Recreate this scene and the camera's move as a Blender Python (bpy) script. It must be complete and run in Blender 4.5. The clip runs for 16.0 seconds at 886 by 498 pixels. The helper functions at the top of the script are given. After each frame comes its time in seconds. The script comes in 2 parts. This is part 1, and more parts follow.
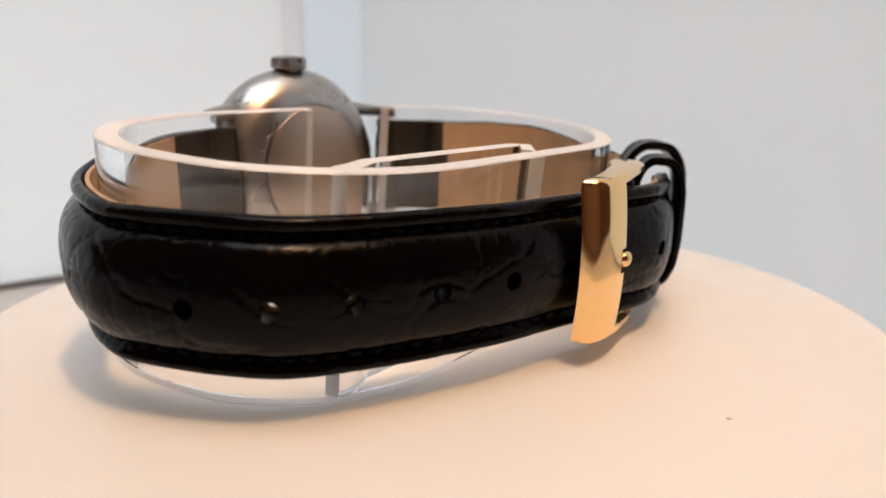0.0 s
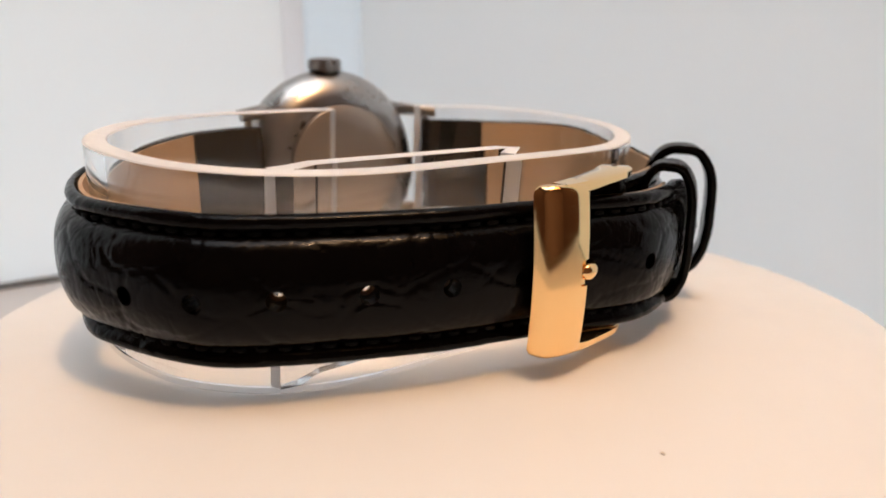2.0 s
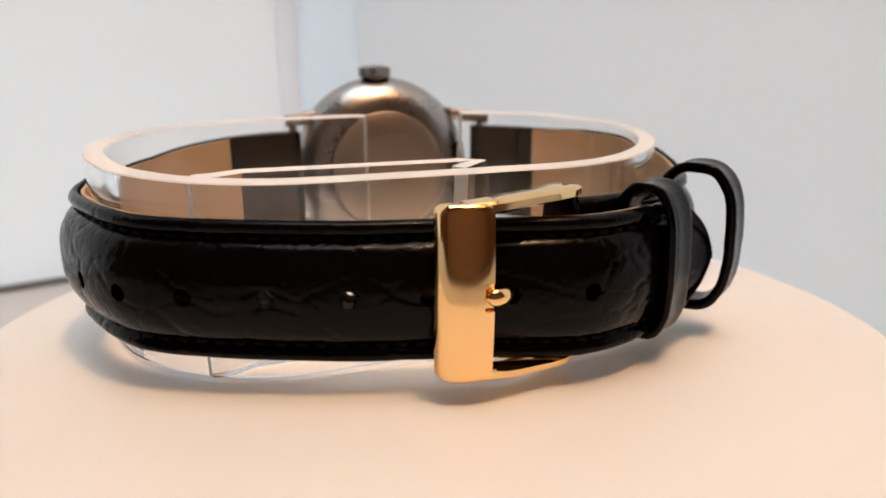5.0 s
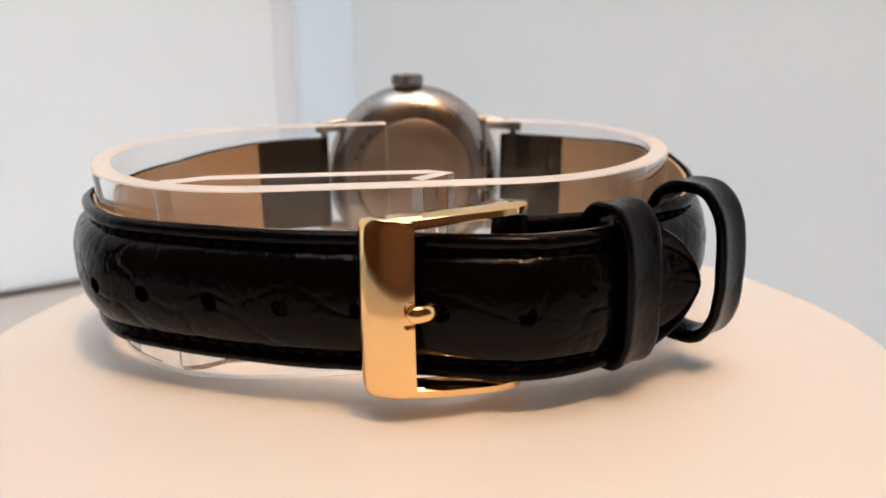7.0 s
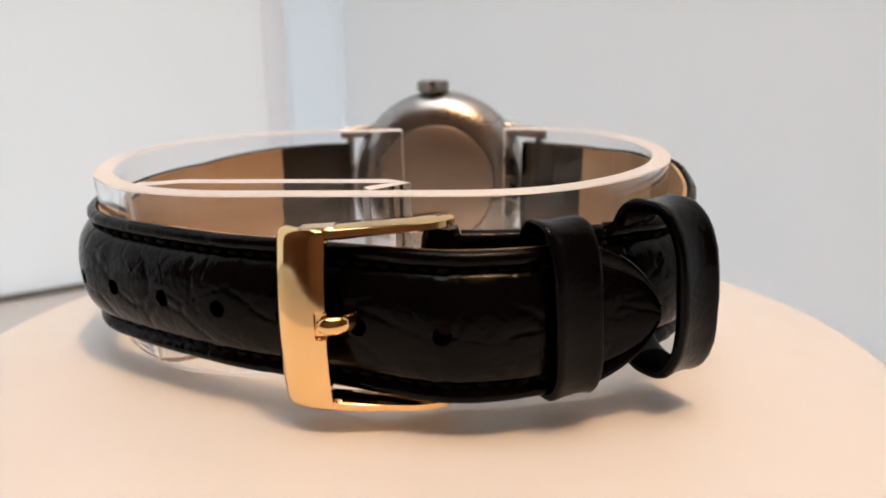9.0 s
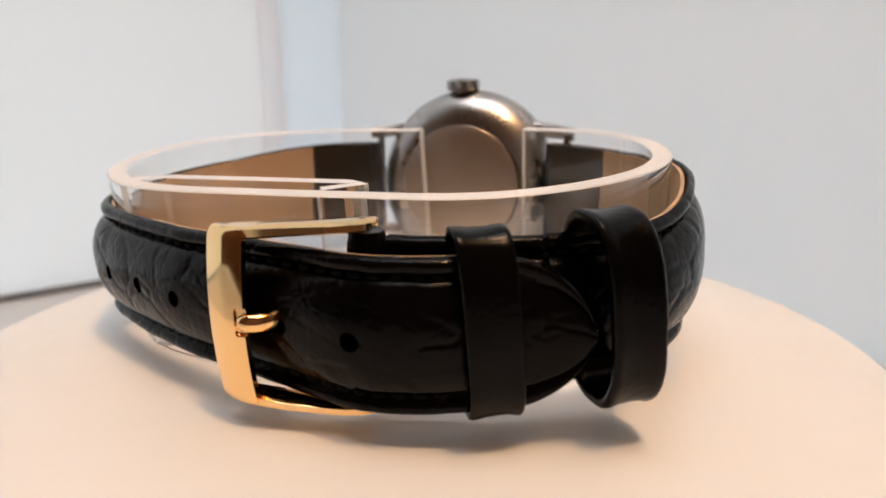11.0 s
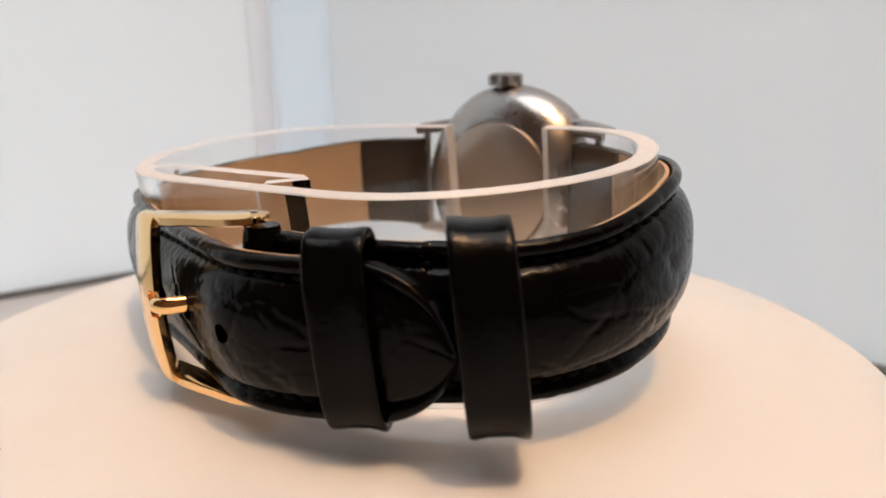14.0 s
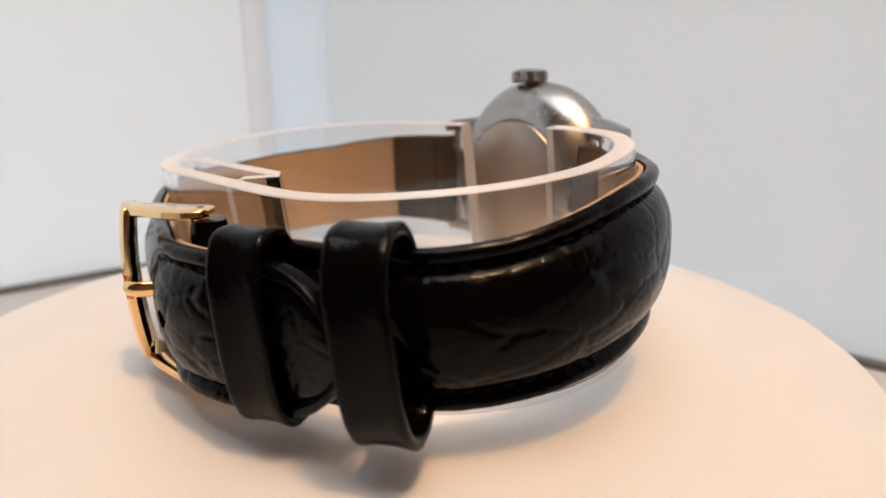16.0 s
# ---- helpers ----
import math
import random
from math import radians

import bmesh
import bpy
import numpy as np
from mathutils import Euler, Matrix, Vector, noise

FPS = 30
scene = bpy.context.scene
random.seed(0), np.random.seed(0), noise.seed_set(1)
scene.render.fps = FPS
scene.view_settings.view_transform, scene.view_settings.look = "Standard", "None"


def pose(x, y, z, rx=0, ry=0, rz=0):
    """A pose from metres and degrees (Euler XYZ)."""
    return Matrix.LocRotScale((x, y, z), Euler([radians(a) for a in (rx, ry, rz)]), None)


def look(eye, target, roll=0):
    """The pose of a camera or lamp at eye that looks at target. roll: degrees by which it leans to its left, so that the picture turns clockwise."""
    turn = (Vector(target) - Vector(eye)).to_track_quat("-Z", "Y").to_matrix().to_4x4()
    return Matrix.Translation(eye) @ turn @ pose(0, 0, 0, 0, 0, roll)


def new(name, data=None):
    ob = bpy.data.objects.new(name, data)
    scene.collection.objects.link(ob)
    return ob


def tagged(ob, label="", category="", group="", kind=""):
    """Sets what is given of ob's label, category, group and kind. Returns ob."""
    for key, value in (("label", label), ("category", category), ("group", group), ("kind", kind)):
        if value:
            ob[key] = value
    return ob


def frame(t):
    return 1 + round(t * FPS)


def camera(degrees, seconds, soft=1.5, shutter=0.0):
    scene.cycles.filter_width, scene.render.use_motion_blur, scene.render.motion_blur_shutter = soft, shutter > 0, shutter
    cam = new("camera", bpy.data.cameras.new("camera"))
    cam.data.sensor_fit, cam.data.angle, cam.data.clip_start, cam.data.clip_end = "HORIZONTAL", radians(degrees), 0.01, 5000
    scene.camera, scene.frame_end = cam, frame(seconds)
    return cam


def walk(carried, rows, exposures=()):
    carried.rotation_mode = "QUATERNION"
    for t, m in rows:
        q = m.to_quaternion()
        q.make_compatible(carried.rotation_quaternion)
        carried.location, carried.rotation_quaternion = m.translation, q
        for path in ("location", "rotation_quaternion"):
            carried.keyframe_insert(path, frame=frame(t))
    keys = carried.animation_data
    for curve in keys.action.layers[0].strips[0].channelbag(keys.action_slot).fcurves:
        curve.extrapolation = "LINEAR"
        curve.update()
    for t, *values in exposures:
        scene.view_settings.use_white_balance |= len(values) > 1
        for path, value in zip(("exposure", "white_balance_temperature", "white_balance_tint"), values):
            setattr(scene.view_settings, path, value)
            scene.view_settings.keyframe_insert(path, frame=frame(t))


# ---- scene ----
MM = 0.001
cam = camera(70.12, 16.0, soft=1.7)
cam.data.dof.use_dof, cam.data.dof.focus_distance, cam.data.dof.aperture_fstop = True, 0.060, 28.0

# seconds, x, y, z in millimetres, turn to the left, tilt upward and lean in degrees
PATH = [
    (0, -0.05, -79.83, 24.69, -2.08, -13.09, -0.22), (0.5, -0.35, -79.79, 24.82, -2.15, -13.15, -0.07),
    (1, -0.3, -79.76, 25.03, -2.02, -13.25, -0.03), (1.5, -0.57, -79.82, 25.18, -2.17, -13.34, -0.04),
    (2, -0.72, -79.77, 25.34, -2.26, -13.5, -0.04), (2.5, -0.88, -79.79, 25.59, -2.33, -13.59, -0.06),
    (3, -0.95, -79.85, 25.84, -2.47, -13.64, -0.03), (3.5, -1.11, -79.88, 26.09, -2.6, -13.71, -0.02),
    (4, -1.34, -79.74, 26.33, -2.73, -13.77, 0.01), (6.5, -0.9, -79.07, 27.55, -2.88, -13.8, 0.05),
    (7, -0.85, -78.91, 27.75, -2.98, -13.67, 0.04), (7.5, -0.78, -78.76, 27.78, -3.26, -13.61, 0.03),
    (8, -0.59, -78.48, 27.97, -3.52, -13.49, -0.02), (8.5, -0.61, -78.34, 28.1, -3.69, -13.43, -0.02),
    (9, -0.34, -78.05, 28.29, -3.66, -13.4, -0.03), (11.5, 0.68, -77.05, 28.52, -3.73, -13.62, 0.15),
    (12, 0.68, -77, 28.6, -3.87, -13.65, 0.15), (12.5, 0.73, -76.98, 28.66, -3.94, -13.72, 0.13),
    (13, 0.84, -76.59, 28.59, -4, -13.8, 0.13), (13.5, 1.1, -76.31, 28.49, -4.18, -13.85, 0.17),
    (14, 1.3, -76.2, 28.44, -4.26, -13.95, 0.28), (14.5, 1.41, -76.45, 28.47, -4.31, -14.15, 0.38),
    (15, 1.52, -76.68, 28.8, -4.39, -14.38, 0.44), (15.5, 1.79, -76.93, 28.95, -4.42, -14.6, 0.44),
    (16, 1.97, -76.99, 29.24, -4.45, -14.66, 0.36)]
TURN = -6.391         # degrees a second by which the turntable goes round


def eye_pose(x, y, z, yaw, tilt, lean):
    return pose(x * MM, y * MM, z * MM) @ pose(0, 0, 0, 0, 0, yaw) @ pose(0, 0, 0, 90 + tilt) @ pose(0, 0, 0, 0, 0, -lean)


walk(cam, [(r[0], eye_pose(*r[1:])) for r in PATH])

# ---- world and lights ----
world = bpy.data.worlds.new("world")
world.use_nodes = True
scene.world = world
sky = world.node_tree.nodes.new("ShaderNodeTexSky")
sky.sky_type, sky.sun_disc, sky.sun_elevation, sky.sun_rotation = "NISHITA", False, radians(40), radians(250)
world.node_tree.links.new(sky.outputs[0], world.node_tree.nodes["Background"].inputs[0])
world.node_tree.nodes["Background"].inputs[1].default_value = 0.1
scene.view_settings.exposure = 0.0


def area_lamp(name, eye, target, wide, high, watts, colour):
    data = bpy.data.lights.new(name, "AREA")
    data.shape, data.size, data.size_y, data.energy, data.color = "RECTANGLE", wide, high, watts, colour
    ob = new(name, data)
    ob.matrix_world = look(eye, target)
    return ob


# unseen daylight-blue lights added behind the translucent booth panels and overhead, and the warm lamp over the table
# (broad and small part)
area_lamp("panel_backlight_west", (-1.13, 0.55, 0.40), (-0.1, 0.1, 0.05), 0.8, 0.7, 24.2, (0.81, 0.935, 1.0))
area_lamp("panel_backlight_east", (1.13, 0.50, 0.40), (0.05, 0.08, 0.05), 0.8, 0.7, 17.8, (0.81, 0.93, 1.0))
# Unseen overhead fill, added to lighten the shadows on the plate.
area_lamp("overhead_fill_light", (-0.1, -0.2, 1.78), (-0.1, -0.2, 0.0), 1.2, 1.0, 13.5, (0.95, 0.97, 1.0))
# Broad second light added to the warm lamp to soften its shadows.
lamp = area_lamp("lamp_broad_light", (0.06, -0.12, 0.38), (0.0, 0.0, 0.0), 0.22, 0.22, 0.105, (1.0, 0.57, 0.27))
lamp.data.spread = radians(80)
bulb = area_lamp("lamp_bulb_light", (0.06, -0.12, 0.36), (0.0, 0.0, 0.0), 0.030, 0.030, 0.125, (1.0, 0.58, 0.28))
bulb.data.spread = radians(80)


# ---- materials ----
def material(name, base, rough=0.5, metal=0.0, **more):
    m = bpy.data.materials.new(name)
    m.use_nodes = True
    b = m.node_tree.nodes["Principled BSDF"]
    b.inputs["Base Color"].default_value = (*base, 1)
    b.inputs["Roughness"].default_value, b.inputs["Metallic"].default_value = rough, metal
    for k, v in more.items():
        b.inputs[k.replace("_", " ")].default_value = v
    return m


def add(m, kind, **values):
    n = m.node_tree.nodes.new(kind)
    for k, v in values.items():
        n.inputs[k.replace("_", " ")].default_value = v
    return n


def mottled(m, base, other, scale, detail=4.0, rough=None, bump=0.0, bump_scale=None, stretch=(1, 1, 1), distance=0.0002):
    """Two-scale variation of colour and roughness, and fine relief, in object space."""
    t, b = m.node_tree, m.node_tree.nodes["Principled BSDF"]
    co = add(m, "ShaderNodeTexCoord")
    mp = add(m, "ShaderNodeMapping", Scale=stretch)
    t.links.new(co.outputs["Object"], mp.inputs["Vector"])
    n1 = add(m, "ShaderNodeTexNoise", Scale=scale, Detail=detail, Roughness=0.6)
    t.links.new(mp.outputs[0], n1.inputs["Vector"])
    mix = m.node_tree.nodes.new("ShaderNodeMix")
    mix.data_type = "RGBA"
    mix.inputs[6].default_value, mix.inputs[7].default_value = (*base, 1), (*other, 1)
    t.links.new(n1.outputs["Fac"], mix.inputs[0])
    t.links.new(mix.outputs[2], b.inputs["Base Color"])
    if rough:
        mr = add(m, "ShaderNodeMapRange", From_Min=0.3, From_Max=0.7, To_Min=rough[0], To_Max=rough[1])
        n3 = add(m, "ShaderNodeTexNoise", Scale=scale * 3.1, Detail=3.0)
        t.links.new(mp.outputs[0], n3.inputs["Vector"])
        t.links.new(n3.outputs["Fac"], mr.inputs["Value"])
        t.links.new(mr.outputs[0], b.inputs["Roughness"])
    if bump:
        n2 = add(m, "ShaderNodeTexNoise", Scale=bump_scale or scale * 6, Detail=3.0)
        t.links.new(mp.outputs[0], n2.inputs["Vector"])
        bp = add(m, "ShaderNodeBump", Strength=bump, Distance=distance)
        t.links.new(n2.outputs["Fac"], bp.inputs["Height"])
        t.links.new(bp.outputs[0], b.inputs["Normal"])
    return m


M_LEATHER = mottled(material("black_leather", (0.008, 0.007, 0.007), 0.3, Specular_IOR_Level=0.11), (0.0008, 0.0007, 0.0009), (0.0025, 0.002, 0.002), 220,
                    rough=(0.13, 0.24), bump=0.24, bump_scale=1500, distance=0.0002)


def creased(m, scale, strength, distance):
    """Fine creases between small scales, on top of the relief that m has."""
    t, b = m.node_tree, m.node_tree.nodes["Principled BSDF"]
    under = b.inputs["Normal"].links[0].from_socket
    co = add(m, "ShaderNodeTexCoord")
    wob = add(m, "ShaderNodeTexNoise", Scale=scale * 0.6, Detail=2.0)
    t.links.new(co.outputs["Object"], wob.inputs["Vector"])
    shift = m.node_tree.nodes.new("ShaderNodeVectorMath")
    shift.operation = "MULTIPLY_ADD"
    shift.inputs[1].default_value = (0.0022, 0.0022, 0.0022)
    t.links.new(wob.outputs["Color"], shift.inputs[0])
    t.links.new(co.outputs["Object"], shift.inputs[2])
    v = add(m, "ShaderNodeTexVoronoi", Scale=scale)
    v.feature = "DISTANCE_TO_EDGE"
    t.links.new(shift.outputs[0], v.inputs["Vector"])
    mr = add(m, "ShaderNodeMapRange", From_Min=0.0, From_Max=0.09, To_Min=0.0, To_Max=1.0)
    t.links.new(v.outputs["Distance"], mr.inputs["Value"])
    bp = add(m, "ShaderNodeBump", Strength=strength, Distance=distance)
    t.links.new(mr.outputs[0], bp.inputs["Height"])
    t.links.new(under, bp.inputs["Normal"])
    t.links.new(bp.outputs[0], b.inputs["Normal"])


creased(M_LEATHER, 300, 0.09, 0.0002)
M_LOOP = mottled(material("smooth_black_leather", (0.008, 0.007, 0.007), 0.3, Specular_IOR_Level=0.12), (0.0009, 0.0008, 0.0008), (0.0022, 0.002, 0.002), 160,
                 rough=(0.15, 0.25), bump=0.22, bump_scale=1500, distance=0.0002)
M_THREAD = mottled(material("black_thread", (0.01, 0.01, 0.01), 0.7, Specular_IOR_Level=0.1), (0.002, 0.002, 0.002), (0.004, 0.004, 0.004), 900)
M_LINING = mottled(material("tan_lining", (0.42, 0.25, 0.13), 0.6), (0.42, 0.28, 0.165), (0.52, 0.355, 0.22), 260,
                   rough=(0.5, 0.7), bump=0.25, bump_scale=1800, distance=0.0002)
M_TAB = mottled(material("black_tab", (0.01, 0.008, 0.007), 0.45, Specular_IOR_Level=0.15), (0.006, 0.005, 0.0045), (0.014, 0.011, 0.009), 400, rough=(0.35, 0.55))
M_GOLD = mottled(material("polished_gold", (1.0, 0.66, 0.27), 0.08, 1.0), (1.0, 0.64, 0.29), (1.0, 0.69, 0.34), 250, rough=(0.05, 0.14),
                 bump=0.03, bump_scale=500)
M_STEEL = mottled(material("brushed_steel", (0.6, 0.58, 0.55), 0.3, 1.0), (0.37, 0.35, 0.335), (0.45, 0.43, 0.41), 70, rough=(0.25, 0.33))
# Brown reflected from strap lining and room is put into this steel's colour.
M_BACK = mottled(material("case_back_steel", (0.6, 0.56, 0.52), 0.25, 1.0), (0.40, 0.335, 0.28), (0.47, 0.395, 0.335), 60, rough=(0.35, 0.42))
M_ACRYLIC = material("clear_acrylic", (0.97, 0.97, 0.97), 0.01, 0.0, IOR=1.49, Transmission_Weight=1.0)
M_FROST = mottled(material("sawn_acrylic", (0.9, 0.88, 0.87), 0.45, 0.0, IOR=1.45, Transmission_Weight=0.35), (0.86, 0.88, 0.91), (0.92, 0.94, 0.97), 500,
                  rough=(0.35, 0.6), bump=0.2, bump_scale=1500)
M_CRYSTAL = material("watch_crystal", (0.97, 0.97, 0.97), 0.02, 0.0, IOR=1.49, Transmission_Weight=1.0)
M_DIAL = mottled(material("silver_dial", (0.75, 0.73, 0.68), 0.4, 0.3), (0.72, 0.70, 0.64), (0.8, 0.78, 0.72), 300)
M_DISC = mottled(material("white_plastic", (0.8, 0.79, 0.77), 0.4), (0.71, 0.705, 0.695), (0.75, 0.745, 0.735), 60, rough=(0.35, 0.5), bump=0.02, bump_scale=700)
M_BASE = mottled(material("grey_plastic", (0.5, 0.5, 0.5), 0.5), (0.48, 0.48, 0.48), (0.54, 0.54, 0.54), 80)
M_PANEL = mottled(material("translucent_white_panel", (0.85, 0.85, 0.85), 0.35), (0.84, 0.84, 0.84), (0.87, 0.87, 0.87), 6, rough=(0.33, 0.38))


def let_light_through(m, colour, share):
    t = m.node_tree
    tr = add(m, "ShaderNodeBsdfTranslucent", Color=(*colour, 1))
    mix = add(m, "ShaderNodeMixShader", Fac=share)
    t.links.new(t.nodes["Principled BSDF"].outputs[0], mix.inputs[1])
    t.links.new(tr.outputs[0], mix.inputs[2])
    t.links.new(mix.outputs[0], t.nodes["Material Output"].inputs["Surface"])


let_light_through(M_PANEL, (0.93, 0.93, 0.93), 0.6)
# Bluish daylight reflected by the white post is put into its colour.
M_POST = mottled(material("daylight_tinted_plastic", (0.74, 0.79, 0.83), 0.2), (0.72, 0.78, 0.82), (0.76, 0.81, 0.84), 30, rough=(0.15, 0.25))
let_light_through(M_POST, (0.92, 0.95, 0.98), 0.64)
M_EDGE = mottled(material("pinkish_edge_strip", (0.74, 0.70, 0.69), 0.4), (0.72, 0.68, 0.67), (0.76, 0.72, 0.71), 40)
let_light_through(M_EDGE, (0.97, 0.945, 0.945), 0.72)
M_SEAM = mottled(material("matt_dark_grey", (0.14, 0.15, 0.16), 0.6), (0.12, 0.13, 0.14), (0.18, 0.19, 0.2), 90)
M_DESK = mottled(material("dark_wood", (0.07, 0.04, 0.025), 0.4), (0.05, 0.028, 0.017), (0.09, 0.052, 0.032), 14, rough=(0.3, 0.5), stretch=(1, 9, 1))
M_TABLE = mottled(material("pale_table", (0.55, 0.55, 0.55), 0.4), (0.52, 0.52, 0.53), (0.58, 0.58, 0.58), 12, rough=(0.3, 0.5))
M_ROOM = mottled(material("brown_room_paint", (0.15, 0.062, 0.026), 0.8), (0.13, 0.054, 0.023), (0.17, 0.07, 0.03), 4)
M_CRUMB = mottled(material("brown_crumb", (0.2, 0.14, 0.09), 0.8), (0.46, 0.39, 0.3), (0.54, 0.46, 0.36), 2000)


# ---- mesh helpers ----
def link_mesh(name, bm, mats, smooth=True, sharp=35):
    me = bpy.data.meshes.new(name)
    bmesh.ops.recalc_face_normals(bm, faces=bm.faces)
    if smooth:
        for f in bm.faces:
            f.smooth = True
        for e in bm.edges:
            if len(e.link_faces) == 2 and e.calc_face_angle(0) > radians(sharp):
                e.smooth = False
    bm.to_mesh(me)
    bm.free()
    for m in (mats if isinstance(mats, (list, tuple)) else [mats]):
        me.materials.append(m)
    return me


def part(name, bm, mats, parent=None, label="", smooth=True, sharp=35):
    ob = new(name, link_mesh(name, bm, mats, smooth, sharp))
    ob.parent = parent
    if label:
        ob["label"] = label
    return ob


def thing(name):
    return new(name)


def lathe(profile, seg=64, close=False):
    """Turn a profile of (radius, height) in millimetres round z."""
    bm = bmesh.new()
    rings = []
    for r, z in profile:
        if r < 1e-6:
            rings.append([bm.verts.new((0, 0, z * MM))])
        else:
            rings.append([bm.verts.new((r * MM * math.cos(a), r * MM * math.sin(a), z * MM))
                          for a in (2 * math.pi * k / seg for k in range(seg))])
    for a, b in zip(rings, rings[1:]):
        for k in range(seg):
            q = [a[k % len(a)], a[(k + 1) % len(a)], b[(k + 1) % len(b)], b[k % len(b)]]
            q = list(dict.fromkeys(q))
            if len(q) > 2:
                bm.faces.new(q)
    return bm


def loft(rows, caps=True, cyclic=False):
    """Skin closed cross-sections of equal count, points in millimetres."""
    bm = bmesh.new()
    vs = [[bm.verts.new(Vector(p) * MM) for p in row] for row in rows]
    n = len(vs[0])
    pairs = list(zip(vs, vs[1:])) + ([(vs[-1], vs[0])] if cyclic else [])
    for a, b in pairs:
        for k in range(n):
            bm.faces.new((a[k], a[(k + 1) % n], b[(k + 1) % n], b[k]))
    if caps and not cyclic:
        bm.faces.new(vs[0])
        bm.faces.new(vs[-1])
    return bm


def box(bm, x0, x1, y0, y1, z0, z1, m=Matrix.Identity(4), bevel=0.0):
    vs = [bm.verts.new(m @ Vector((x * MM, y * MM, z * MM))) for z in (z0, z1) for x, y in ((x0, y0), (x1, y0), (x1, y1), (x0, y1))]
    fs = [bm.faces.new([vs[k] for k in q]) for q in ((3, 2, 1, 0), (4, 5, 6, 7), (0, 1, 5, 4), (1, 2, 6, 5), (2, 3, 7, 6), (3, 0, 4, 7))]
    if bevel:
        es = list({e for f in fs for e in f.edges})
        bmesh.ops.bevel(bm, geom=es, offset=bevel * MM, segments=2, affect="EDGES", profile=0.6)
    return bm


def spline(pts, step=0.5):
    """Points of a smooth plan curve through pts, evenly spaced, with tangents and arc lengths."""
    p = [Vector(q) for q in pts]
    p = [p[0] * 2 - p[1]] + p + [p[-1] * 2 - p[-2]]
    dense = []
    for k in range(1, len(p) - 2):
        a, b, c, d = p[k - 1:k + 3]
        for j in range(40):
            u = j / 40
            dense.append(0.5 * ((2 * b) + (c - a) * u + (2 * a - 5 * b + 4 * c - d) * u * u + (3 * b - a - 3 * c + d) * u ** 3))
    dense.append(p[-2])
    s = [0.0]
    for a, b in zip(dense, dense[1:]):
        s.append(s[-1] + (b - a).length)
    n = max(2, int(s[-1] / step))
    want = np.linspace(0, s[-1], n + 1)
    x, y = np.interp(want, s, [q.x for q in dense]), np.interp(want, s, [q.y for q in dense])
    tx, ty = np.gradient(x, want), np.gradient(y, want)
    ln = np.hypot(tx, ty)
    return [(Vector((x[k], y[k])), Vector((tx[k], ty[k])) / ln[k], want[k]) for k in range(n + 1)]


def lerp(v, xs, ys):
    return float(np.interp(v, xs, ys))


# ---- the setting: table, two panels that meet behind a post, room ----
FLOOR = -26.0
PLATE = -0.8         # top of the turning plate


def wall_panel(name, a, b, high, thick, label, mat=M_PANEL):
    """An upright slab whose face runs from a to b in plan."""
    a, b = Vector(a), Vector(b)
    d = (b - a).normalized()
    n = Vector((-d.y, d.x))
    bm = bmesh.new()
    m = Matrix.Translation((a.x * MM, a.y * MM, 0)) @ Matrix.Rotation(math.atan2(d.y, d.x), 4, "Z")
    box(bm, 0, (b - a).length, 0, thick, FLOOR + 0.5, FLOOR + high, m, 0.6)
    ob = part(name, bm, mat, sharp=50)
    return tagged(ob, label, "wall", kind="structure")


# Unseen table, made dark wood to keep reflections in leather and buckle dark.
def table():
    t = thing("table")
    bm = bmesh.new()
    box(bm, -340, 340, -210, 260, FLOOR - 27, FLOOR - 5, bevel=2)
    part("tabletop", bm, M_DESK, t, sharp=50)
    for x in (-300, 300):
        for y in (-180, 230):
            bm = bmesh.new()
            box(bm, x - 18, x + 18, y - 18, y + 18, FLOOR - 750, FLOOR - 27.2, bevel=2)
            part("leg", bm, M_DESK, t, sharp=50)
    tagged(t, "unseen dark wooden table under the photo booth, added for dark reflections", "table")
    bm = bmesh.new()
    box(bm, -328, 328, -150, 230, FLOOR - 4.9, FLOOR, bevel=1)
    tagged(part("booth_floor", bm, M_TABLE, sharp=50), "pale grey matt floor board of the photo booth", "board", kind="structure")


table()
bm = bmesh.new()
box(bm, -1300, 1300, -1600, 1000, FLOOR - 800, FLOOR - 750)
tagged(part("floor", bm, M_ROOM, smooth=False), "plain brown room floor", "floor", kind="structure")
wall_panel("wall_left", (-322, -54.9), (-45.5, 144.5), 420, 2, "white translucent panel of the photo booth")
wall_panel("wall_right", (-19.6, 145), (239.5, -101), 420, 2, "white translucent panel of the photo booth")
# Dark gap line at the foot of each panel, put in as a strip.
for nm, a, b in (("gap_strip_left", (-320.4, -56), (-47, 141.2)), ("gap_strip_right", (-17.5, 141.3), (237, -101.6))):
    a, b = Vector(a), Vector(b)
    bm = bmesh.new()
    m = Matrix.Translation((a.x * MM, a.y * MM, 0)) @ Matrix.Rotation(math.atan2(b.y - a.y, b.x - a.x), 4, "Z")
    box(bm, 0, (b - a).length, -2.0, 0.6, FLOOR, FLOOR + 1.6, m, 0.4)
    tagged(part(nm, bm, M_SEAM), "thin dark grey strip put in for the dark gap along the foot of a panel", "seal", kind="structure")


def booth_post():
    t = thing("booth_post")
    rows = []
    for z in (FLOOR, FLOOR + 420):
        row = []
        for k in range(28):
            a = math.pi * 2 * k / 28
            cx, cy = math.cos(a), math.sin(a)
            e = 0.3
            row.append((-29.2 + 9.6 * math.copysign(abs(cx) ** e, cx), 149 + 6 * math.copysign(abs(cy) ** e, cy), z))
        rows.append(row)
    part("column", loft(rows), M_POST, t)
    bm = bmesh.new()
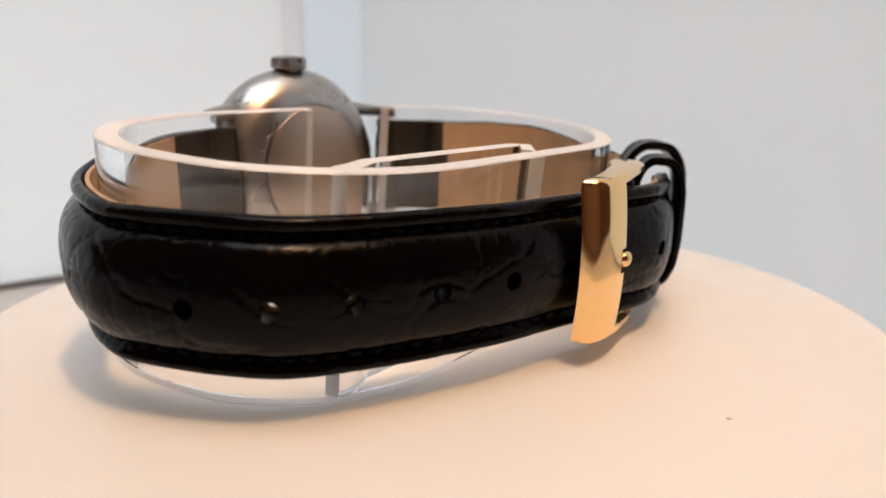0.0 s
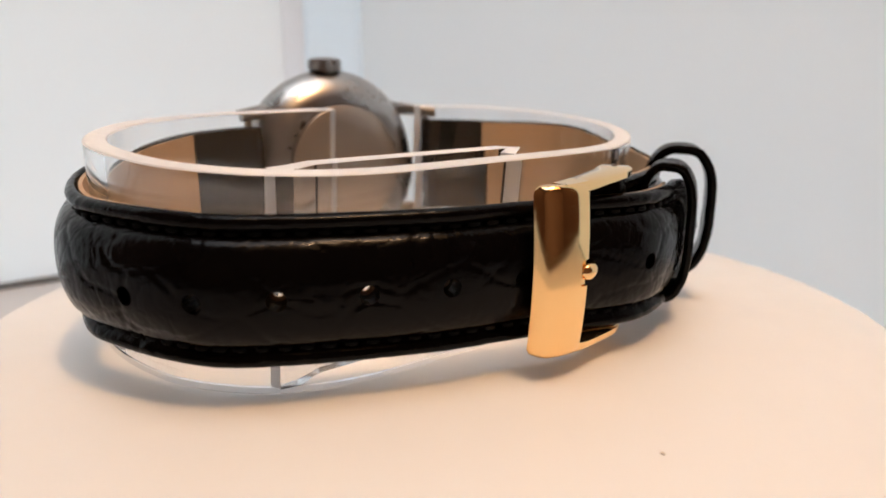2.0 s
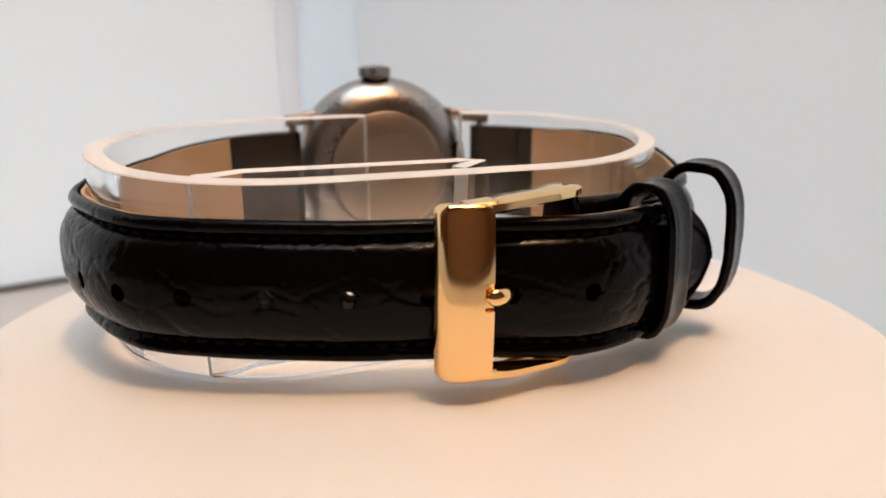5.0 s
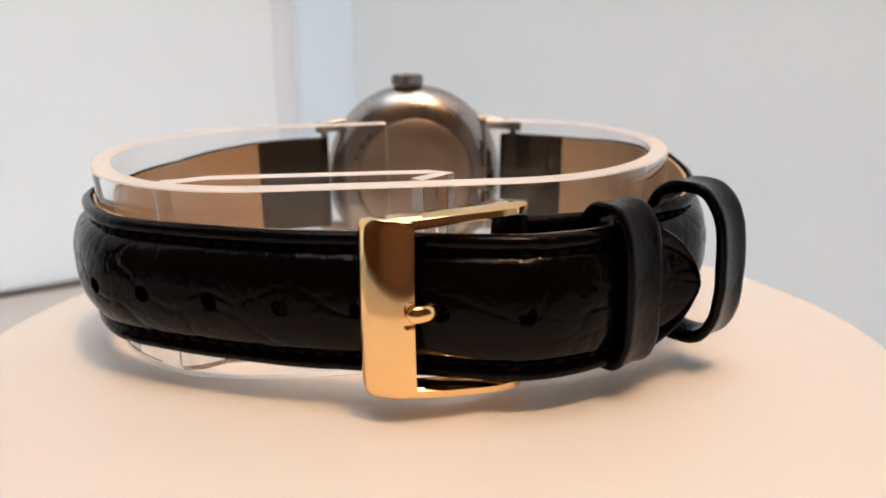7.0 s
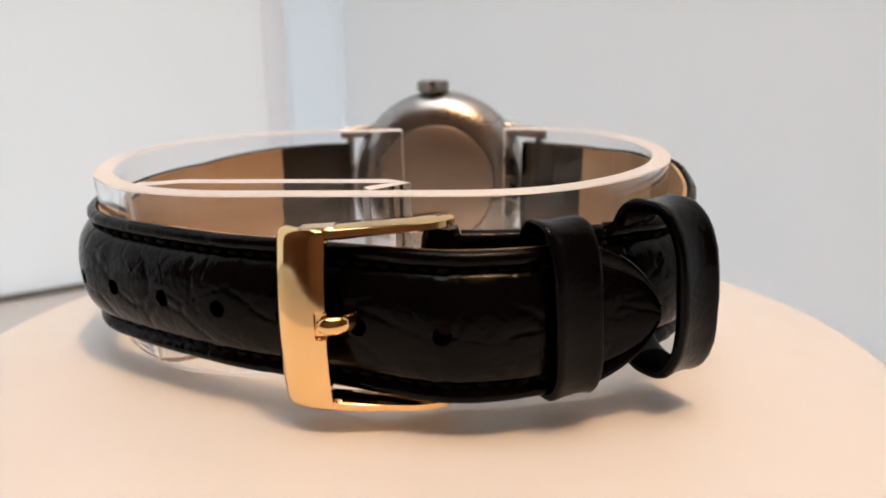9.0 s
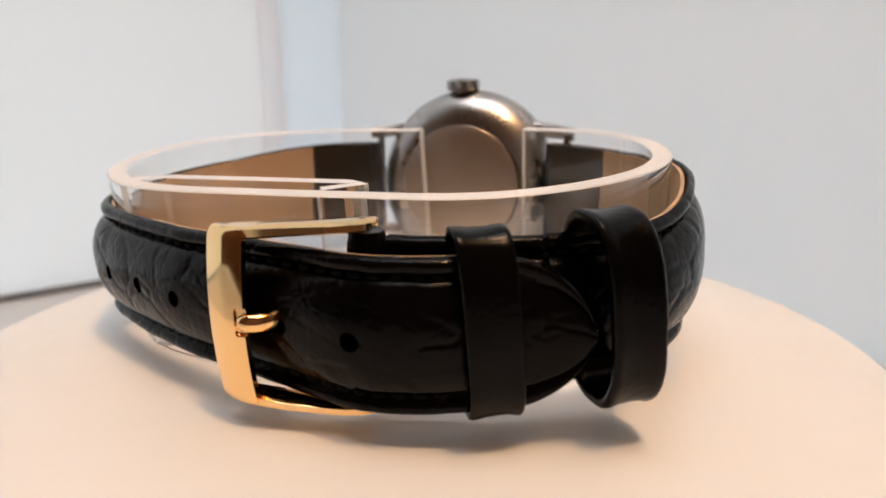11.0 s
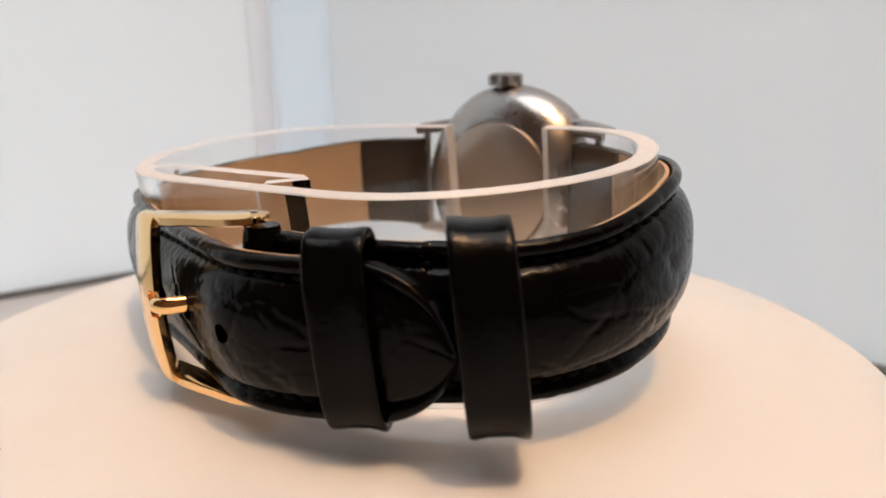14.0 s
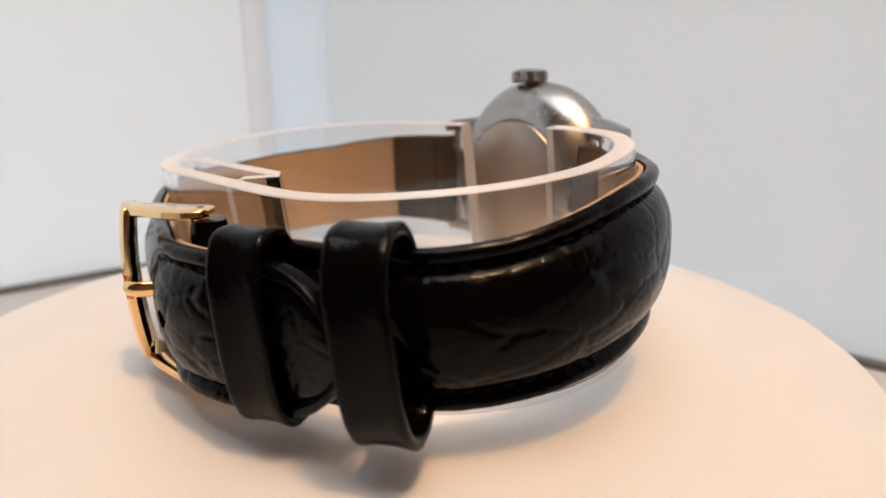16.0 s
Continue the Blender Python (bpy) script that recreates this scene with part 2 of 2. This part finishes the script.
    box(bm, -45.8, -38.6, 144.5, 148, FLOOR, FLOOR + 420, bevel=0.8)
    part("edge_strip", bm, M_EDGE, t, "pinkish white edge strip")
    tagged(t, "white plastic corner post, bluish daylight put into its colour, with a pinkish edge strip between the panels", "post", kind="structure")


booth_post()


def room():
    """Unseen room round the table: four walls and a ceiling, with openings for three added lights."""
    low = FLOOR - 750

    def slabs(name, boxes, label, category="wall"):
        bm = bmesh.new()
        for q in boxes:
            box(bm, *q)
        tagged(part(name, bm, M_ROOM, smooth=False), label, category, kind="structure")
    slabs("wall_north", [(-1200, 1200, 1000, 1100, low, 1800)], "plain brown painted room wall")
    slabs("wall_south", [(-1200, 1200, -1600, -1500, low, 1800)], "plain brown painted room wall")
    for nm, x0 in (("wall_west", -1300), ("wall_east", 1200)):
        slabs(nm, [(x0, x0 + 100, -1600, 50, low, 1800), (x0, x0 + 100, 980, 1100, low, 1800), (x0, x0 + 100, 50, 980, low, 0), (x0, x0 + 100, 50, 980, 800, 1800)],
              "plain brown painted room wall, opened where an added light stands")
    slabs("ceiling", [(-1300, -720, -1600, 1100, 1800, 1900), (520, 1300, -1600, 1100, 1800, 1900), (-720, 520, -1600, -720, 1800, 1900), (-720, 520, 320, 1100, 1800, 1900)],
          "plain brown painted ceiling, opened where the added overhead light stands", "ceiling")


room()


# ---- the turntable ----
def turntable():
    t = thing("turntable")
    prof = [(0, PLATE), (30, PLATE), (53.2, PLATE), (53.9, PLATE - 0.25), (54.3, PLATE - 0.9), (54.4, PLATE - 2), (54.2, PLATE - 6), (53.4, PLATE - 7), (0, PLATE - 7)]
    bm = lathe(prof, 160)
    bm.transform(Matrix.Translation((2.0 * MM, -0.2 * MM, 0)))
    part("plate", bm, M_DISC, t)
    part("base", lathe([(0, PLATE - 7.2), (40, PLATE - 7.2), (43, PLATE - 9), (44.5, FLOOR + 1), (44, FLOOR), (0, FLOOR)], 96), M_BASE, t, "grey plastic base")
    bm = bmesh.new()
    bmesh.ops.create_icosphere(bm, subdivisions=1, radius=0.00010, matrix=Matrix.Translation((-0.0097, -0.0405, PLATE * MM + 0.00005)) @ pose(0, 0, 0, 0, 0, -60) @ Matrix.Diagonal((2.4, 1, 0.8, 1)))
    for v in bm.verts:
        v.co += Vector((random.uniform(-1, 1), random.uniform(-1, 1), 0)) * 0.00006
    part("crumb", bm, M_CRUMB, t, "tiny brown crumb")
    return tagged(t, "round white plastic turntable plate, slowly turning", "turntable")


# ---- the clear holder inside the strap ----
def holder():
    t = thing("watch_holder")
    low, H, wall = -0.55, 19.7, 2.1
    outer = spline([(-4.7, 23.4), (-13, 23.0), (-22.5, 22.0), (-31.8, 18.6), (-37.4, 12.4), (-39.2, 5.0), (-37.0, -3.3), (-33.3, -8.3), (-28.2, -12.0), (-21, -14.2),
                    (-10, -14.7), (0, -14.9), (9, -14.8), (16, -13.0), (22.6, -8.8), (27.4, -3.0), (29.5, 3.5), (28.9, 9.8), (26.4, 15.4), (21.8, 20.0), (16, 22.4), (10.8, 23.3)], 0.8)
    rows = []
    c = 0.14
    for p, d, s in outer:
        n = Vector((d.y, -d.x))
        b = p - n * wall
        a1, b1 = p - n * c, b + n * c
        rows.append([(p.x, p.y, low + c), (a1.x, a1.y, low), (b1.x, b1.y, low), (b.x, b.y, low + c), (b.x, b.y, H - c), (b1.x, b1.y, H), (a1.x, a1.y, H), (p.x, p.y, H - c)])
    bm = loft(rows)
    for f in bm.faces:
        f.normal_update()
        z = f.calc_center_median().z
        if z > (H - 0.2) * MM or z < (low + 0.03) * MM or len(f.verts) > 4:
            f.material_index = 1
    ring = part("ring", bm, [M_ACRYLIC, M_FROST], t, sharp=30)
    # the bar that closes the slot on the inner side of the ring's front
    mid = [(-28.6, -9.6), (-26.6, -9.4), (-24.2, -8.5), (-2.0, -9.2), (-0.1, -9.6), (-3.6, -12.2)]
    wid = [0.8, 0.9, 0.85, 0.8, 0.7, 0.8]
    rows = []
    for k, (x, y) in enumerate(mid):
        a, b = Vector(mid[max(k - 1, 0)]), Vector(mid[min(k + 1, len(mid) - 1)])
        d = (b - a).normalized()
        n = Vector((d.y, -d.x)) * wid[k]
        p = Vector((x, y))
        q, r = p + n, p - n
        rows.append([(q.x, q.y, low + 0.02), (r.x, r.y, low + 0.02), (r.x, r.y, H - 0.02), (q.x, q.y, H - 0.02)])
    bm = loft(rows)
    for f in bm.faces:
        f.normal_update()
        if f.calc_center_median().z > (H - 0.1) * MM:
            f.material_index = 1
    bm.faces.ensure_lookup_table()
    bm.faces[-1].material_index = bm.faces[-2].material_index = 1
    bar = part("slot_bar", bm, [M_ACRYLIC, M_FROST], t, sharp=20)
    ring.visible_shadow = bar.visible_shadow = False
    return tagged(t, "clear acrylic C-shaped holder with sawn frosted edges, inside the strap", "watch holder")


# ---- the watch ----
LONG = [(-14.0, 29.2), (-20, 28.6), (-27, 26.6), (-35.3, 21.1), (-40.9, 13.0), (-42.7, 4), (-40.0, -4.3), (-36.1, -10.4), (-30.5, -14.1), (-23.8, -17.3),
        (-16.9, -20.1), (-9.5, -22.1), (-2, -24.2), (4.5, -25.7), (10.5, -24.8), (15.3, -22.7), (19.6, -20.9), (23.6, -19.9)]
SHORT = [(14.6, 27.4), (20, 25.2), (25.8, 21.0), (30.5, 14.8), (33.0, 7.4), (33.2, 0.3), (31.6, -6.2), (27.6, -12.6), (20.8, -17.0), (14, -19.6), (9, -20.6), (5.8, -20.7)]


def mid_z(y, tail):
    """Height of the strap's middle over the plate: it rises towards the case."""
    if tail:
        return lerp(y, [-26, -14, -8, 3, 12, 20, 25, 29], [9.7, 9.85, 10.2, 10.4, 11.2, 12.0, 13.2, 14.1])
    return lerp(y, [-21, -14, -8, -2, 4, 8, 20, 28], [10.0, 10.3, 10.75, 11.5, 12.3, 12.7, 13.3, 14.2])


def half_w(y, tail):
    if tail:
        return lerp(y, [-26, -20, -12, 29], [6.9, 6.7, 6.7, 6.8])
    return lerp(y, [-21, -18, -14, -8, -2, 5, 15, 28], [7.3, 7.1, 6.9, 7.05, 7.5, 7.95, 7.9, 7.1])


def scale_groove(s, w, seed):
    """Depth of the creases between the embossed scales, at s along the strap and w across."""
    q = Vector((s / 8.5 + 0.35 * noise.noise(Vector((s * 0.2, w * 0.2, seed))), w / 4.6 + 0.45 * noise.noise(Vector((s * 0.16, w * 0.16, seed + 9))), seed))
    dist, _ = noise.voronoi(q)
    gap = dist[1] - dist[0]
    return math.exp(-(gap / 0.032) ** 2)


def strap_half(parent, name, pts, side, tail, seed):
    line = spline(pts, 0.32)
    L = line[-1][2]
    nv = 54
    rows, inner = [], []
    stitch = []
    for p, d, s in line:
        n = Vector((d.y, -d.x)) * side
        zc, hw = mid_z(p.y, tail), half_w(p.y, tail)
        th = lerp(s, [0, 14, 26, L - 45, L], [3.5, 3.5, 2.7, 2.8, 2.2] if tail else [3.5, 3.5, 2.8, 2.7, 2.1])
        ed = lerp(s, [0, 6, 14, 60, L - 30, L - 6, L], [0.8, 1.7, 1.9, 1.75, 1.45 if tail else 1.4, 1.0, 0.5])
        taper = 1.0
        if tail:
            u = min(1.0, max(0.0, (L - s) / 8.0))
            hw *= max(0.03, 1 - (1 - u) ** 2.0) ** 0.6
            taper = lerp(s, [L - 12, L - 5, L], [1.0, 0.55, 0.4])
        row = []
        for k in range(nv + 1):
            v = -1 + 2 * k / nv
            a = abs(v)
            if a < 0.70:
                dep = ed * (1 - (1 - (a / 0.70) ** 2.5) ** 0.68) * 0.94
            elif a < 0.80:
                dep = ed * 0.94 + 0.42 * math.sin(math.pi * (a - 0.70) / 0.10)
            else:
                dep = ed * 0.94 - 0.22 * math.sin(math.pi * (a - 0.8) / 0.2) + 0.4 * max(0, (a - 0.93) / 0.07) ** 2
            w = v * hw
            g = scale_groove(s, w, seed)
            dep += (0.12 if a < 0.7 else 0.08) * g
            dep += 0.05 * noise.noise(Vector((s * 0.33, w * 0.4, seed + 3))) + 0.03 * noise.noise(Vector((s * 1.4, w * 1.4, seed)))
            q = p - n * dep * taper
            row.append((q.x, q.y, zc + w))
        for k in range(6):
            v = 1 - 2 * k / 5
            q = p - n * (th - (0.35 if k in (0, 5) else 0))
            row.append((q.x, q.y, zc + v * hw * 0.985))
        rows.append(row)
        if s > 11.5 and not (tail and s > L - 9):
            q0, q1 = p - n * (th - 0.05), p - n * (th + 0.32)
            h = hw * 0.965
            inner.append([(q0.x, q0.y, zc - h), (q0.x, q0.y, zc + h), (q1.x, q1.y, zc + h), (q1.x, q1.y, zc - h)])
        stitch.append((p - n * (ed * 0.94 + 0.37), d, n, zc, hw, s))
    me = link_mesh("strap_body", loft(rows), M_LEATHER, sharp=60)
    if tail:
        me = pierced(me)
    body = new(name, me)
    body.parent = parent
    body["label"] = "padded black crocodile-grained leather strap"
    lining = link_mesh("lining", loft(inner), M_LINING)
    lining = new("lining", pierced(lining, 0.0005, [h for h in HOLES if h[0] < -12]) if tail else lining)
    lining.parent = body
    lining["label"] = "smooth tan leather lining"
    # inner tab by the lug
    rows = []
    for p, d, s in line:
        n = Vector((d.y, -d.x)) * side
        zc, hw = mid_z(p.y, tail), half_w(p.y, tail) * 0.97
        if 0.8 < s < 11.4:
            q0, q1 = p - n * (3.5 - 0.05), p - n * (3.5 + 0.36)
            rows.append([(q0.x, q0.y, zc - hw), (q0.x, q0.y, zc + hw), (q1.x, q1.y, zc + hw), (q1.x, q1.y, zc - hw)])
    part("lug_tab", loft(rows), M_TAB, body, "dark brown-black leather tab at the lug")
    # threads lying in the seam grooves
    bm = bmesh.new()
    nxt = 2.0
    for p, d, n, zc, hw, s in stitch:
        if s < nxt or (tail and s > L - 7):
            continue
        nxt = s + 1.75
        for sg in (-1, 1):
            m = Matrix(((d.x, n.x, 0, p.x * MM), (d.y, n.y, 0, p.y * MM), (0, 0, 1, (zc + sg * hw * 0.75) * MM), (0, 0, 0, 1)))
            bmesh.ops.create_icosphere(bm, subdivisions=1, radius=1.0, matrix=m @ Matrix.Diagonal((0.00068, 0.00028, 0.0003, 1)))
    tagged(part("stitching", bm, M_THREAD, body), kind="stuff")
    return body


def cut_out(me, cut):
    """The mesh me less the solid in the bmesh cut."""
    cme = bpy.data.meshes.new("cut")
    cut.to_mesh(cme)
    cut.free()
    a, b = new("uncut", me), new("cutter", cme)
    mod = a.modifiers.new("holes", "BOOLEAN")
    mod.object, mod.operation, mod.solver = b, "DIFFERENCE", "EXACT"
    out = bpy.data.meshes.new_from_object(a.evaluated_get(bpy.context.evaluated_depsgraph_get()))
    out.name = me.name
    bpy.data.objects.remove(a)
    bpy.data.objects.remove(b)
    return out


HOLES = [(-40.4, -5.4), (-36.2, -10.7), (-30.5, -14.2), (-23.7, -17.5), (-16.9, -20.1), (-10.0, -22.0), (-2.9, -24.0), (4.5, -25.6)]


def pierced(me, r=0.00085, holes=HOLES):
    """The strap with its punched holes."""
    cut = bmesh.new()
    for x, y in holes:
        line = min(spline(LONG, 0.5), key=lambda r: (r[0] - Vector((x, y))).length)
        d = line[1]
        n = Vector((d.y, -d.x, 0))
        m = Matrix.Translation((x * MM, y * MM, 9.7 * MM)) @ n.to_track_quat("Z", "Y").to_matrix().to_4x4()
        bmesh.ops.create_cone(cut, cap_ends=True, segments=16, radius1=r, radius2=r, depth=0.012, matrix=m)
    return cut_out(me, cut)


def strap_loop(parent, name, centre, along, out_r, in_r, z0, z1, wide, thick, label, flare=0.1, lean=0.0, square=0.62, dip=0.48):
    """A leather loop: a rounded band round the strap. along: the strap's way in plan; out_r, in_r: its reach outward and inward of the centre."""
    d = Vector(along).normalized()
    n = Vector((d.y, -d.x))
    c = Vector(centre)
    ring = []
    zc, hz, mid, hr = (z0 + z1) / 2, (z1 - z0) / 2, (out_r - in_r) / 2, (out_r + in_r) / 2
    for k in range(56):
        a = 2 * math.pi * k / 56
        ca, sa = math.cos(a), math.sin(a)
        e = square
        ring.append((mid + hr * math.copysign(abs(ca) ** e, ca), zc + hz * math.copysign(abs(sa) ** e, sa), a))
    rows = []
    for r, z, a in ring:
        row = []
        # outward direction of the ring in its own plane
        u = Vector((r - mid, (z - zc) * hr / hz)).normalized()
        sec = []
        for j in range(22):
            f = 2 * math.pi * j / 22
            cf, sf = math.cos(f), math.sin(f)
            l = wide / 2 * math.copysign(abs(cf) ** 0.5, cf)
            o = thick * 0.5 + thick * (0.5 + flare) * math.copysign(abs(sf) ** 0.7, sf)
            if sf > 0:
                o -= thick * dip * (1 - (2 * l / wide) ** 2)
            sec.append((l, max(o, -0.05)))
        for l, o in sec:
            o += 0.10 * noise.noise(Vector((l * 0.6, a * 3, wide))) + 0.05 * noise.noise(Vector((l * 1.5, a * 9, wide + 5)))
            rr, zz = r + u.x * (o - thick), z + u.y * (o - thick)
            l2 = l + lean * (zz - zc)
            q = c + d * l2 + n * rr
            row.append((q.x, q.y, zz))
        rows.append(row)
    return part(name, loft(rows, cyclic=True), M_LOOP, parent, label, sharp=70)


def buckle(parent):
    """Gilt buckle: plate, two arms back to the hinge, bar and prong."""
    b = new("buckle")
    b.parent = parent
    b["label"] = "polished gold-tone pin buckle"
    # front plate and arms as one bent band, swept in plan at constant section height
    plate = [(-10.1, -22.3), (-9.9, -23.3), (-9.2, -24.0), (-7.0, -24.6), (-5.4, -24.85), (-4.75, -24.75), (-4.65, -24.2), (-5.2, -23.6), (-7.2, -23.1), (-9.4, -22.2)]
    rows = []
    for k in range(49):
        v = math.sin(math.pi / 2 * (-1 + 2 * k / 48))
        z = 10.2 + 8.15 * v
        bow = 0.75 * (1 - v * v)
        u = 1 - math.sqrt(1 - max(0.0, (abs(v) - 0.88) / 0.12001) ** 2)
        sh, flat = 1 - 0.34 * u, 1 - 0.4 * u
        row = []
        for x, y in plate:
            x = -7.3 + (x + 7.3) * 0.87
            nx, ny = -0.27, -0.96
            row.append((-7 + (x + 7) * sh + nx * bow, -23.6 + (y + 23.6) * flat + ny * bow, z))
        rows.append(row)
    bm = loft(rows)
    cut = bmesh.new()
    box(cut, -6.2, -4.0, -28, -25.1, 10.3 - 1.25, 10.3 + 1.25, bevel=0.25)
    ob = new("plate", cut_out(link_mesh("plate", bm, M_GOLD, sharp=40), cut))
    ob.parent = b
    for zs in (1, -1):
        zt = 10.2 + zs * 7.75
        arm = spline([(-7.4, -23.4), (-4, -23.2), (-1, -22.6), (2, -21.9), (4.0, -20.9), (5.2, -20.3)], 0.3)
        rows = []
        La = arm[-1][2]
        for p, d, s in arm:
            n = Vector((d.y, -d.x))
            w = lerp(s, [0, 3, 8, La - 2.2, La - 1.2, La - 0.5, La - 0.15, La], [1.0, 1.3, 1.6, 1.8, 1.65, 1.2, 0.7, 0.35])
            h = lerp(s, [0, 1.5, 5, La - 1, La], [0.62, 0.58, 0.5, 0.45, 0.3])
            zz = zt + zs * lerp(s, [0, 1.5, 5, La], [-0.2, -0.1, 0.2, 0.6])
            sec = [(-1, -0.6), (-0.8, -1), (0.8, -1), (1, -0.6), (1, 0.6), (0.8, 1), (-0.8, 1), (-1, 0.6)]
            rows.append([((p + n * w * u).x, (p + n * w * u).y, zz + h * v) for u, v in sec])
        arm_part = part("arm", loft(rows), M_GOLD, b, sharp=40)
        bm = bmesh.new()
        bmesh.ops.create_cone(bm, cap_ends=True, segments=14, radius1=0.00032, radius2=0.0003, depth=0.0003,
                              matrix=Matrix.Translation((0.0040, -0.0208, (zt + zs * 0.92) * MM)))
        part("pin_end", bm, M_SEAM, arm_part, "dark end of the hinge pin")
    bm = bmesh.new()
    bmesh.ops.create_cone(bm, cap_ends=True, segments=20, radius1=0.0007, radius2=0.0007, depth=0.0154, matrix=Matrix.Translation((0.0038, -0.0208, 0.0102)))
    part("hinge_bar", bm, M_GOLD, b)
    rows = []
    for k in range(15):
        v = -1 + 2 * k / 14
        r = 1.85 - 0.35 * abs(v) ** 8
        rows.append([(4.1 + (r + 0.06 * noise.noise(Vector((v * 4, a, 2)))) * math.cos(a), -20.2 + r * math.sin(a), 10.15 + 7.6 * v) for a in (2 * math.pi * j / 18 for j in range(18))])
    part("hinge_wrap", loft(rows), M_LEATHER, parent, "black leather fold round the buckle bar")
    pr = spline([(5.5, -19.0), (3.0, -20.3), (0.0, -21.4), (-2.6, -22.8), (-3.4, -24.1), (-4.1, -25.0), (-5.0, -25.35), (-6.0, -25.35)], 0.3)
    rows = []
    Lp = pr[-1][2]
    for p, d, s in pr:
        n = Vector((d.y, -d.x))
        w = lerp(s, [0, Lp - 0.8, Lp - 0.25, Lp], [0.62, 0.62, 0.45, 0.12])
        h = lerp(s, [0, Lp - 0.8, Lp - 0.25, Lp], [0.85, 0.82, 0.6, 0.15])
        rows.append([((p + n * w * math.cos(a)).x, (p + n * w * math.cos(a)).y, 10.3 + h * math.sin(a)) for a in (2 * math.pi * k / 14 for k in range(14))])
    part("prong", loft(rows), M_GOLD, b)
    return b


def watch_case(parent):
    """Steel case on edge, back turned to the strap's inside: built with its axis on z, then stood up."""
    stand = Matrix.Translation((0.1 * MM, 28.4 * MM, 14.4 * MM)) @ Matrix.Rotation(radians(-3.5), 4, "Z") @ Matrix.Rotation(radians(90), 4, "X")
    # after standing, local z points to the inside of the strap (-y), local y points up

    def put(bm):
        bm.transform(stand)
        return bm
    case = part("case", put(lathe([(9.4, 2.6), (10.6, 2.5), (12.2, 1.7), (13.3, 0.5), (14.2, -0.9), (14.4, -2.4), (14.2, -3.6), (13.4, -4.3), (12.9, -4.6), (12.6, -4.3), (12.4, -3.4), (9, -3.2)], 96)),
                M_STEEL, parent, "brushed steel case")
    part("case_back", put(lathe([(0, 3.55), (6, 3.5), (8.2, 3.3), (9.1, 2.95), (9.35, 2.4), (9.3, 1.5), (0, 1.5)], 96)), M_BACK, case, "snap-on steel case back")
    part("dial", put(lathe([(0, -3.3), (12.3, -3.3), (12.3, -3.0), (0, -3.0)], 64)), M_DIAL, case, "silver dial")
    part("crystal", put(lathe([(0, -6.4), (5, -6.2), (9.5, -5.5), (11.8, -4.6), (12.35, -3.9), (12.3, -3.45), (11.6, -4.2), (9.3, -5.0), (5, -5.7), (0, -5.9)], 64)), M_CRYSTAL, case, "domed clear crystal")
    # crown with a knurled rim
    n = 28
    rows = []
    for z, r in ((13.6, 1.2), (14.15, 1.2), (14.2, 2.2), (14.45, 2.45), (15.7, 2.45), (16.0, 2.1), (16.15, 1.2)):
        rows.append([(-0.9 + (r + (0.12 if k % 2 and r > 2.3 else 0)) * math.cos(2 * math.pi * k / (2 * n)), z, -1.6 + (r + (0.12 if k % 2 and r > 2.3 else 0)) * math.sin(2 * math.pi * k / (2 * n))) for k in range(2 * n)])
    part("crown", put(loft(rows)), M_STEEL, case, "knurled steel crown")
    for sx in (-1, 1):
        for sy in (-1, 1):
            rows = []
            for u in np.linspace(0, 1, 9):
                x = 0.9 + sx * (9.0 + 7.4 * u)
                zz = -2.2 + 2.6 * u * u
                w = 1.15 - 0.35 * u
                h = 1.7 - 0.75 * u
                y = sy * (8.6 - 0.8 * u)
                rows.append([(x, y + w * math.copysign(abs(math.cos(a)) ** 0.6, math.cos(a)), zz + h * math.copysign(abs(math.sin(a)) ** 0.6, math.sin(a)))
                             for a in (2 * math.pi * k / 16 for k in range(16))])
            part("lug", put(loft(rows)), M_STEEL, case)
        bm = bmesh.new()
        bmesh.ops.create_cone(bm, cap_ends=True, segments=14, radius1=0.0006, radius2=0.0006, depth=0.0152,
                              matrix=Matrix.Translation((0.0009 + sx * 0.0153, 0, 0.0)) @ Matrix.Rotation(radians(90), 4, "X"))
        part("spring_bar", put(bm), M_STEEL, case)
    return case


def wristwatch():
    t = thing("wristwatch")
    watch_case(t)
    strap_half(t, "long_strap", LONG, 1, True, 4.0)
    strap_half(t, "short_strap", SHORT, -1, False, 21.0)
    buckle(t)
    strap_loop(t, "fixed_loop", (14.75, -21.15), (0.88, 0.47), 3.2, 4.0, 2.0, 19.0, 4.7, 1.25, "smooth black leather keeper loop", lean=-0.075, square=0.74)
    strap_loop(t, "sliding_loop", (23.7, -15.1), (0.83, 0.56), 6.2, 3.6, 2.3, 20.05, 4.8, 1.4, "smooth black leather keeper loop standing off the strap", lean=-0.09, square=0.78)
    return tagged(t, "steel wristwatch on a black crocodile-grain strap with gold buckle", "watch")


TABLE, HOLDER, WATCH = turntable(), holder(), wristwatch()


# how the watch and its holder lie on the plate: both are raised at the case
LAID = pose(2.1 * MM, -2.99 * MM, 0.11 * MM, 1.22, -0.43, -1.26)
RAISED = LAID @ pose(0, -15.5 * MM, 9.8 * MM) @ pose(0, 0, 0, 5.6, -0.6, 0) @ pose(0, 15.5 * MM, -9.8 * MM)


def motions():
    for ob, rest in ((TABLE, Matrix.Identity(4)), (HOLDER, RAISED), (WATCH, LAID)):
        walk(ob, [(t, pose(0, 0, 0, 0, 0, TURN * (t - 8.0)) @ rest) for t in range(17)])


motions()
